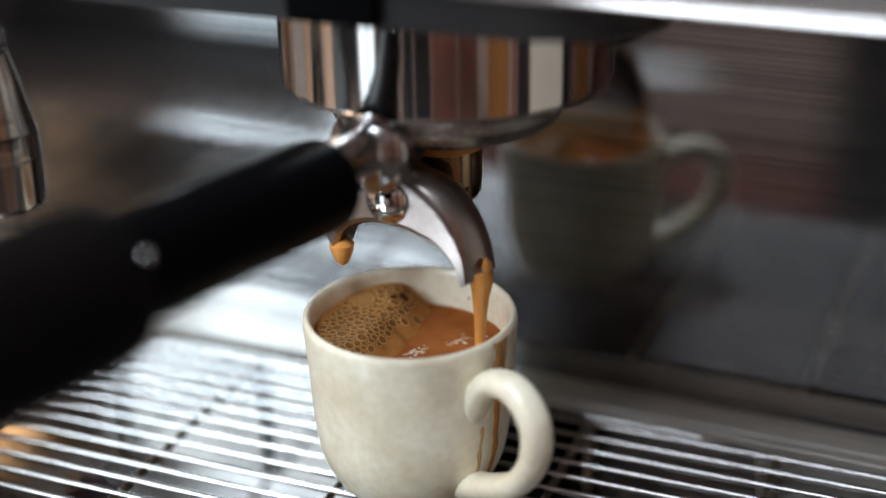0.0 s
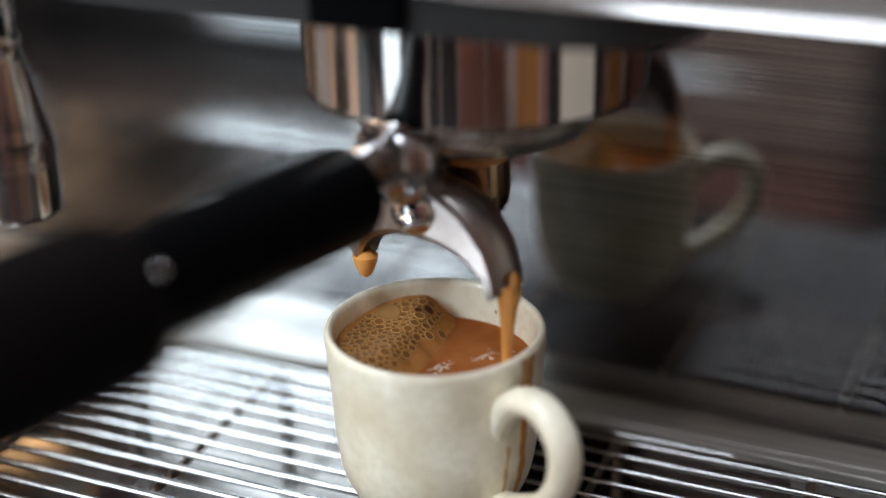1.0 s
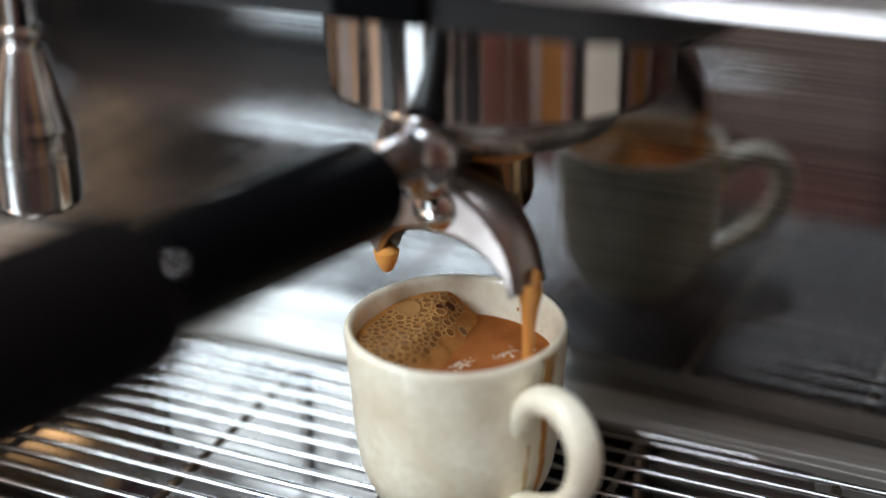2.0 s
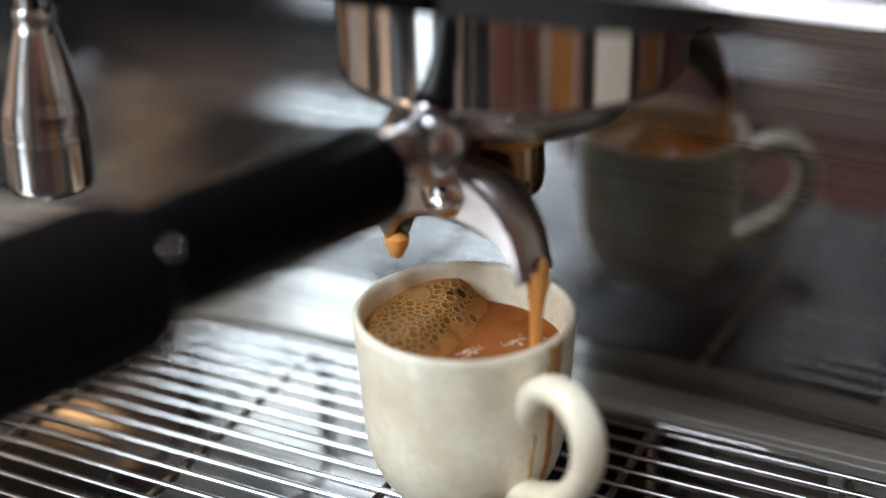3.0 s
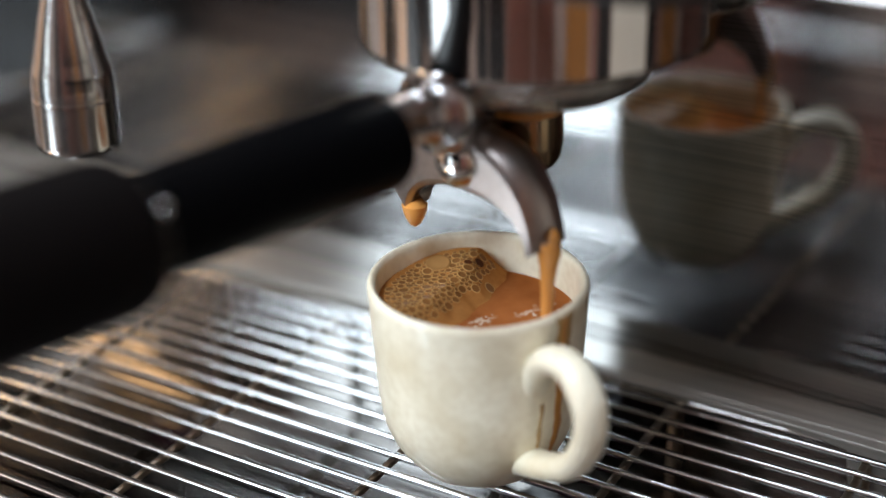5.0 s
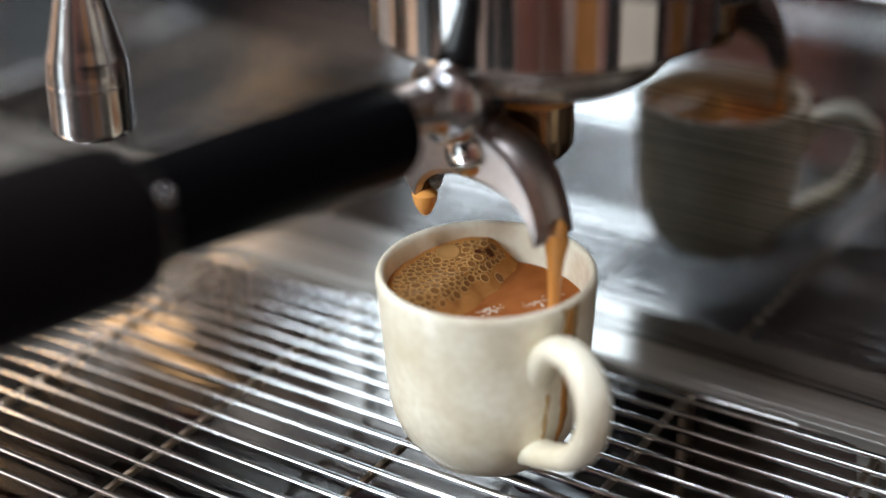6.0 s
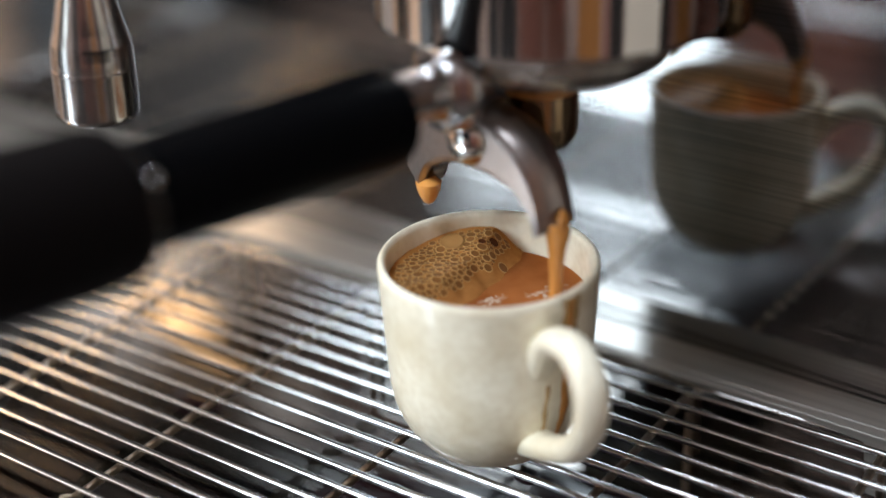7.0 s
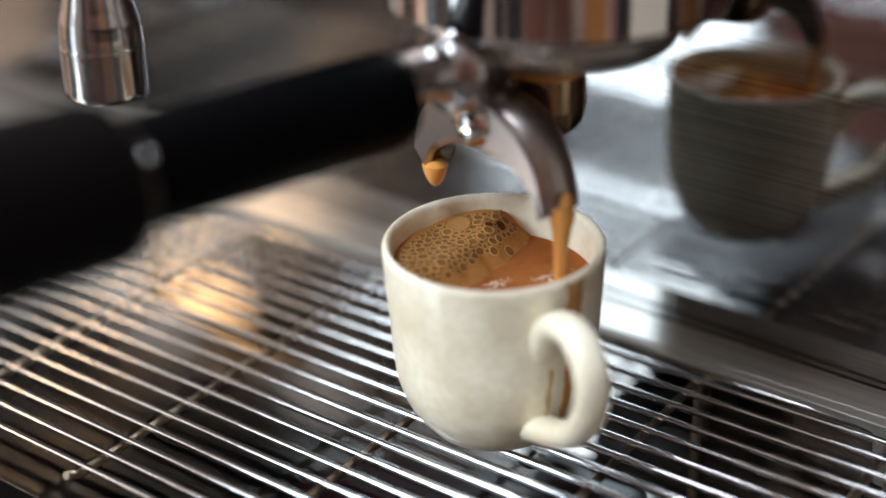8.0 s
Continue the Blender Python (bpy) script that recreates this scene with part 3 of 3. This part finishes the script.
ppart("handle_neck", lathe([(0, 0), (0.0098, 0), (0.0114, 0.0008), (0.0122, 0.0026), (0.0124, 0.007), (0.0125, 0.04), (0.0126, 0.0760), (0, 0.0760)], 48, along(H1, H1 + AX)), BLACK, "black plastic handle neck")
H2 = H1 + AX * 0.0760
ring = ppart("handle_ring", lathe([(0, 0), (0.0118, 0), (0.0128, 0.0004), (0.0134, 0.0012), (0.0134, 0.0022), (0.0128, 0.0030), (0, 0.0032)], 48, along(H2, H2 + AX)), GLOSS, "glossy black ring on the handle")
# no real part: a chrome bead stands in for the ring's bright reflection
bead_place = H2 + AX * 0.0014 + Vector((0.0106, 0, 0.0078))
ppart("glint_bead", lathe([(0, 0.0015), (0.0007, 0.0013), (0.0012, 0.0007), (0.0014, -0.0004), (0, -0.0004)], 20, along(bead_place, bead_place + Vector((0.78, -0.1, 0.62)))), CHROME, "small chrome bead added as the glint on the ring", ring)
ppart("grip", lathe([(0, 0.0032), (0.0140, 0.0032), (0.0168, 0.0046), (0.0178, 0.0080), (0.0181, 0.020), (0.0185, 0.045), (0.0182, 0.068), (0.0155, 0.080), (0.0095, 0.0855), (0, 0.087)], 48, along(H2, H2 + AX)), GRIP, "black rubber grip")

# the double spout: an arch with a flat front, tapering to two open tips
SC, SF, SB = 0.0008, -0.0345, -0.0205


def arch(u):
    """Centre x, z, half the height and half the depth of the arch at u from -1 to 1."""
    k = abs(u)
    x = 0.0236 * math.sin(u * 1.42) / math.sin(1.42)
    top = 0.1006 - 0.0272 * k ** 2.3
    low = 0.0838 - 0.0142 * k ** 2.0
    return x, top, low, k


bm = bmesh.new()
rings = []
NA = 36
for i in range(NA + 1):
    u = -0.93 + 1.93 * i / NA
    x, top, low, k = arch(u)
    sx = math.copysign(1, u)
    # the outer edge leans out and the inner edge leans in, so that the section stays square to the arm
    spread = 0.0038 * k ** 1.2
    xo, xi = SC + x + sx * spread, SC + x - sx * spread * 0.55
    b, f = SB - 0.001 * k, SF + 0.0022 * k
    e = 0.0016
    # towards the near tip the outer side turns to the front, so that the flat front runs out to a point
    c = max(0.0, u) ** 1.4
    w2, w3, back = 0.86 - 0.50 * c, 0.96 - 0.50 * c, e * 2 + 0.0033 * c
    rings.append([bm.verts.new(p) for p in (
        (xi, f + e, low), (xi + (xo - xi) * 0.10, f, low + (top - low) * 0.12), (xi + (xo - xi) * (w2 - 0.08), f, top - (top - low) * (1.08 - w2)), (xi + (xo - xi) * w2, f, top - (top - low) * (1 - w2)), (xi + (xo - xi) * w3, f + e * 0.5, top - (top - low) * (1 - w3)), (xi + (xo - xi) * (w3 + 0.15 * (1 - w3)), f + e * 0.5 + (back - e * 0.5) * 0.15, top - (top - low) * (1 - w3) * 0.85), (xo, f + back, top),
        (xo, b - e * 2, top), (xi + (xo - xi) * 0.9, b, top - (top - low) * 0.12), (xi + (xo - xi) * 0.1, b, low + (top - low) * 0.12), (xi, b - e, low))])
for a, b in zip(rings, rings[1:]):
    n = len(a)
    for k in range(n):
        bm.faces.new((a[k], a[(k + 1) % n], b[(k + 1) % n], b[k]))
bm.faces.new(rings[0])
bm.faces.new(rings[-1][::-1])
spout = ppart("spout", bm, SPOUT, "worn steel double spout")
# the spout is screwed on a few degrees askew
hub = Vector((SC, (SF + SB) / 2, 0))
spout.matrix_local = Matrix.Translation(hub) @ Matrix.Rotation(radians(-4), 4, "Z") @ Matrix.Translation(-hub)
ppart("screw", lathe([(0, 0.0040), (0.0022, 0.0038), (0.0045, 0.0030), (0.0061, 0.0017), (0.0070, 0.0003), (0.0071, -0.0010), (0, -0.001)], 40, along((SC - 0.0004, SF, 0.0920), (SC - 0.0004, SF - 0.02, 0.0920))), CHROME, "polished domed screw", spout)
bm = bmesh.new()
rows = []
for i in range(15):
    u = -0.925 + 0.62 * i / 14
    x, top, low, k = arch(u)
    xi = SC + x + 0.0021 * k ** 1.2 + 0.0002
    b, f = SB - 0.001 * k - 0.0022, SF + 0.0022 * k + 0.0022
    rows.append([bm.verts.new((xi, f + (b - f) * q, low - 0.0003)) for q in (0, 0.25, 0.5, 0.75, 1)])
for a, b in zip(rows, rows[1:]):
    for k in range(4):
        bm.faces.new((a[k], a[k + 1], b[k + 1], b[k]))
ppart("coffee_channel", bm, CHANNEL, "dark brown coffee stain under the arm", spout)
bm = bmesh.new()
rows = []
for i in range(9):
    u = 0.925 + 0.07 * i / 8
    x, top, low, k = arch(u)
    xo = SC + x + 0.0038 * k ** 1.2 + 0.0003
    b, f = SB - 0.001 * k - 0.0030, SF + 0.0022 * k + 0.0030
    w = min(1.0, 0.15 + i / 5)
    mid = (b + f) / 2
    rows.append([bm.verts.new((xo + 0.0005 * (1 - q * q), mid + q * w * (f - b) / 2, top + 0.0003)) for q in (-1, -0.6, -0.2, 0.2, 0.6, 1)])
for a, b in zip(rows, rows[1:]):
    for k in range(5):
        bm.faces.new((a[k], a[k + 1], b[k + 1], b[k]))
ppart("coffee_film", bm, STREAM, "amber film of running coffee", spout)
# ---------------------------------------------------------------- steam wand
wand = thing("steam_wand", "polished steel steam wand hanging beside the group", "steam wand", (-0.1045, -0.0358, 0.0878))
wand.scale = (0.97, 0.97, 0.97)
wand.rotation_euler = (radians(0.5), radians(2.2), 0)
part("nozzle_tip", lathe([(0, 0), (0.0106, 0), (0.0115, 0.0004), (0.0119, 0.0016), (0.0118, 0.0150), (0.0116, 0.0154), (0, 0.0154)], 56), NOZZLE_TIP, wand, "dull steel tip")
part("nozzle_cone", lathe([(0, 0.0154), (0.01165, 0.0154), (0.0116, 0.0185), (0.0111, 0.0222), (0.0100, 0.0262), (0.0075, 0.0370), (0.0054, 0.0445), (0.0050, 0.0452), (0.0052, 0.0458), (0.0054, 0.0470), (0.0054, 0.0495), (0.0050, 0.0502), (0, 0.0502)], 56), CONE, wand, "mirror-bright cone")
part("pipe", lathe([(0, 0.0502), (0.0042, 0.0502), (0.0042, 0.0690), (0, 0.0690)], 32), NOZZLE, wand)

# ---------------------------------------------------------------- cup
cup = thing("espresso_cup", "cream glazed stoneware espresso cup with a loop handle", "cup", (0, 0, 0))
cup.scale = (0.977, 0.977, 0.977)
outer = [(0, 0.0020), (0.0150, 0.0020), (0.0158, 0.0004), (0.0166, 0.0), (0.0184, 0.0), (0.0193, 0.0004), (0.0200, 0.0011), (0.0206, 0.0018), (0.0214, 0.0028), (0.0234, 0.0054), (0.0256, 0.0094), (0.0275, 0.0150), (0.0286, 0.0220), (0.0293, 0.0310), (0.0299, 0.0410), (0.0304, 0.0500), (0.0307, 0.0548), (0.0305, 0.0563), (0.0299, 0.0571),
         (0.0292, 0.0571), (0.0285, 0.0564), (0.0281, 0.0550), (0.0278, 0.0500), (0.0272, 0.0380), (0.0262, 0.0240), (0.0225, 0.0100), (0.014, 0.0068), (0, 0.0062)]
bm = lathe([(max(0.0, p.x), p.y) for p in spline([(r, z, 0) for r, z in outer], 4)], 96, straight=False)
for v in bm.verts:
    w = 1 + 0.006 * noise.noise(v.co * 45) + 0.004 * noise.noise(v.co * 130)
    v.co.x *= w
    v.co.y *= w
part("cup_body", bm, CUP, cup)


HA = radians(61)
hx, hy = math.sin(HA), -math.cos(HA)
hp = spline([(0.0195, 0.0200, 0), (0.0232, 0.0290, 0), (0.0282, 0.0395, 0), (0.0350, 0.0480, 0), (0.0450, 0.0500, 0), (0.0526, 0.0436, 0), (0.0528, 0.0325, 0), (0.0460, 0.0216, 0), (0.0345, 0.0146, 0), (0.0235, 0.0105, 0), (0.0180, 0.0090, 0)], 5)
secs = []
for i in range(len(hp)):
    t = i / (len(hp) - 1)
    flare = 1 + 0.55 * max(0, 1 - t / 0.22) ** 1.5 + 0.45 * max(0, 1 - (1 - t) / 0.2) ** 1.5
    secs.append(ring_section(0.0038 * flare, 0.0048 * flare, 16, 0.92))
part("cup_handle", sweep([(p.x * hx, p.x * hy, p.y) for p in hp], secs, Vector((-hy, hx, 0))), CUP, cup, "rounded loop handle")


def wall_radius(z):
    pairs = [(p[1], p[0]) for p in outer[5:17]]
    for (z0, r0), (z1, r1) in zip(pairs, pairs[1:]):
        if z0 <= z <= z1:
            return r0 + (r1 - r0) * (z - z0) / (z1 - z0)
    return pairs[-1][1]


# a run of coffee down the outside, and a smear under the rim
def run(az, z0, z1, width, lift, seed):
    bm = bmesh.new()
    rows = []
    for i in range(29):
        z = z0 + (z1 - z0) * i / 28
        r = wall_radius(z) * 1.003 + lift
        wob = 0.04 * noise.noise(Vector((z * 120, seed, 0)))
        half = width * (1 + 0.5 * noise.noise(Vector((z * 260, seed, 5))) ) / 2 * (1.0 if i < 26 else 0.75)
        row = []
        for j in range(7):
            q = -1 + 2 * j / 6
            a = radians(az) + wob + q * half / r
            rr = r - abs(q) ** 3 * (lift + 0.0004)
            row.append(bm.verts.new((rr * math.sin(a), -rr * math.cos(a), z)))
        rows.append(row)
    for a, b in zip(rows, rows[1:]):
        for j in range(6):
            bm.faces.new((a[j], a[j + 1], b[j + 1], b[j]))
    return bm


part("coffee_run", run(77, 0.0555, 0.0110, 0.0038, 0.0003, 1.0), DRIP, cup, "amber run of dried coffee")
part("coffee_run", run(78, 0.0562, 0.0440, 0.0080, 0.0002, 2.0), SMEAR, cup, "amber smear of dried coffee")

part("coffee_run", run(64, 0.0310, 0.0150, 0.0020, 0.0002, 3.0), SMEAR, cup, "brown stain along the handle's root")
bm = blob(0.00045, 0.0002, 0.0006)
bmesh.ops.transform(bm, matrix=pose(0.0078, 0.02655, 0.0497, 0, 0, -16), verts=bm.verts)
part("coffee_speck", bm, DRIP, cup, "tiny brown speck of coffee")

# ---------------------------------------------------------------- coffee in the cup
CZ = 0.0443
coffee = thing("espresso_coffee", "fresh espresso with bubbly golden crema in the cup", "coffee", (0, 0, CZ))
coffee.scale = (0.977, 0.977, 0.977)


def foam_height(x, y):
    """Height of the foam over the liquid: a mound on the side away from the handle, ending in a soft curved edge."""
    edge = -0.0003 - 7.0 * (y - 0.010) ** 2 - 0.10 * (y - 0.010) + 0.0012 * noise.noise(Vector((x * 160, y * 160, 2.0)))
    s = max(0.0, min(1.0, (edge - x) / 0.013 + 0.12))
    rise = 0.0020 * max(0.0, min(1.0, (y - 0.004) / 0.016))
    return -0.0012 + (0.0066 + rise) * (s * s * (3 - 2 * s)) + 0.00025 * noise.noise(Vector((x * 300, y * 300, 0)))


def disc(radius, height, rings_n=26, seg=84):
    bm = bmesh.new()
    rows = [[bm.verts.new((0, 0, height(0, 0)))]]
    for i in range(1, rings_n + 1):
        r = radius * i / rings_n
        rows.append([bm.verts.new((r * math.cos(2 * math.pi * k / seg), r * math.sin(2 * math.pi * k / seg), height(r * math.cos(2 * math.pi * k / seg), r * math.sin(2 * math.pi * k / seg)))) for k in range(seg)])
    for k in range(seg):
        bm.faces.new((rows[0][0], rows[1][k], rows[1][(k + 1) % seg]))
    for a, b in zip(rows[1:], rows[2:]):
        for k in range(seg):
            bm.faces.new((a[k], b[k], b[(k + 1) % seg], a[(k + 1) % seg]))
    return bm


part("liquid", disc(0.0277, lambda x, y: 0.00012 * noise.noise(Vector((x * 200, y * 200, 9)))), LIQUID, coffee, "smooth orange-brown crema")
foam = part("foam", disc(0.0279, foam_height, 44, 120), FOAM, coffee, "tan foam of many bubbles")

bubble_bm = lathe([(1.16, -0.10), (1.05, 0.04), (0.97, 0.06), (0.90, 0.03), (0.80, -0.04), (0.50, -0.06), (0.2, -0.04), (0, -0.03)], 14, straight=False)
bubble_mesh = None
rng = random.Random(7)
placed = [(-0.0040, 0.0139, 0.0018), (-0.0098, 0.0182, 0.0014), (-0.0118, 0.0150, 0.0010), (-0.0196, 0.0110, 0.0036)]
tries = 0
while len(placed) < 295 and tries < 30000:
    tries += 1
    r = 0.0255 * math.sqrt(rng.random())
    a = rng.random() * 2 * math.pi
    x, y = r * math.cos(a), r * math.sin(a)
    if foam_height(x, y) < 0.0030:
        continue
    size = rng.choice((0.0010, 0.0012, 0.0014, 0.0016)) if tries < 5000 else rng.choice((0.0007, 0.0009)) if tries < 14000 else rng.choice((0.0004, 0.0006))
    if all((x - px) ** 2 + (y - py) ** 2 > (0.90 * (size + ps)) ** 2 for px, py, ps in placed):
        placed.append((x, y, size))
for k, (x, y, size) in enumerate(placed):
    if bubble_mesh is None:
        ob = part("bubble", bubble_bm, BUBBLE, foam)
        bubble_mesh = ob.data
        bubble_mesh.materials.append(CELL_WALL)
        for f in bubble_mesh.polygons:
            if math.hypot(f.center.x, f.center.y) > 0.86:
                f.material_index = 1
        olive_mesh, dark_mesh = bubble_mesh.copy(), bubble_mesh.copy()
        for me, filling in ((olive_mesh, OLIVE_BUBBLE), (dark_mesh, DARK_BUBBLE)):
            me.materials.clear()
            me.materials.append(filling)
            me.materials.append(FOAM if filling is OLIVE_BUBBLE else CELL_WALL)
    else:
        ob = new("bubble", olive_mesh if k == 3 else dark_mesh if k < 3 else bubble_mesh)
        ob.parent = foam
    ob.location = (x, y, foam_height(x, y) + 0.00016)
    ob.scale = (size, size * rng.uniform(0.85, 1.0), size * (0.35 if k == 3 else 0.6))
    e = 0.0006
    slope = Vector((foam_height(x - e, y) - foam_height(x + e, y), foam_height(x, y - e) - foam_height(x, y + e), 2 * e)).normalized()
    ob.rotation_euler = (slope.to_track_quat("Z", "Y").to_matrix() @ Matrix.Rotation(rng.uniform(0, 6.28), 3, "Z")).to_euler()

micro_mesh = bubble_mesh.copy()
micro_mesh.materials.clear()
micro_mesh.materials.append(MICRO)
micro_mesh.materials.append(MICRO)
liquid = [o for o in coffee.children if o.name.startswith("liquid")][0]
for k in range(110):
    t = rng.random()
    x, y = 0.0015 + 0.0150 * t + rng.gauss(0, 0.0011), -0.0045 + 0.0190 * t ** 1.1 + rng.gauss(0, 0.0011)
    size = rng.uniform(0.00025, 0.0006)
    ob = new("micro_bubble", micro_mesh)
    ob.parent = liquid
    ob.location, ob.scale = (x, y, 0.0), (size, size, size)

# ---------------------------------------------------------------- the streams
turn = Matrix.Rotation(radians(-8), 4, "Z")


def spout_place(x, y):
    return Matrix.Translation((GX, GY, 0)) @ turn @ Vector((x * PS, y * PS, 0))


right = spout_place(SC + 0.0243, (SF + SB) / 2 - 0.0005)
left = spout_place(SC - 0.0212, (SF + SB) / 2)
st = thing("espresso_stream", "thick golden stream of espresso falling into the cup", "coffee stream", (right.x, right.y, CZ), "espresso streams")
part("stream", sweep([(0.0, 0, -0.0005), (0.0002, 0, 0.006), (0.0004, 0, 0.014), (0.0006, 0, 0.020), (0.0008, 0, 0.0245), (0.0008, 0, 0.0275)],
                     [ring_section(a, b, 18) for a, b in ((0.0015, 0.0015), (0.0015, 0.0015), (0.0018, 0.0018), (0.0024, 0.0024), (0.0033, 0.0034), (0.0026, 0.0036))], Vector((0, 1, 0))), STREAM, st)
st = thing("espresso_stream", "golden drop of espresso hanging from the spout tip", "coffee stream", (left.x, left.y, CZ), "espresso streams")
part("stream", lathe([(0, 0.0192), (0.0009, 0.0194), (0.0018, 0.0203), (0.0027, 0.0221), (0.0034, 0.0242), (0.0036, 0.0258), (0.0020, 0.0272), (0, 0.0276)], 24), STREAM, st)
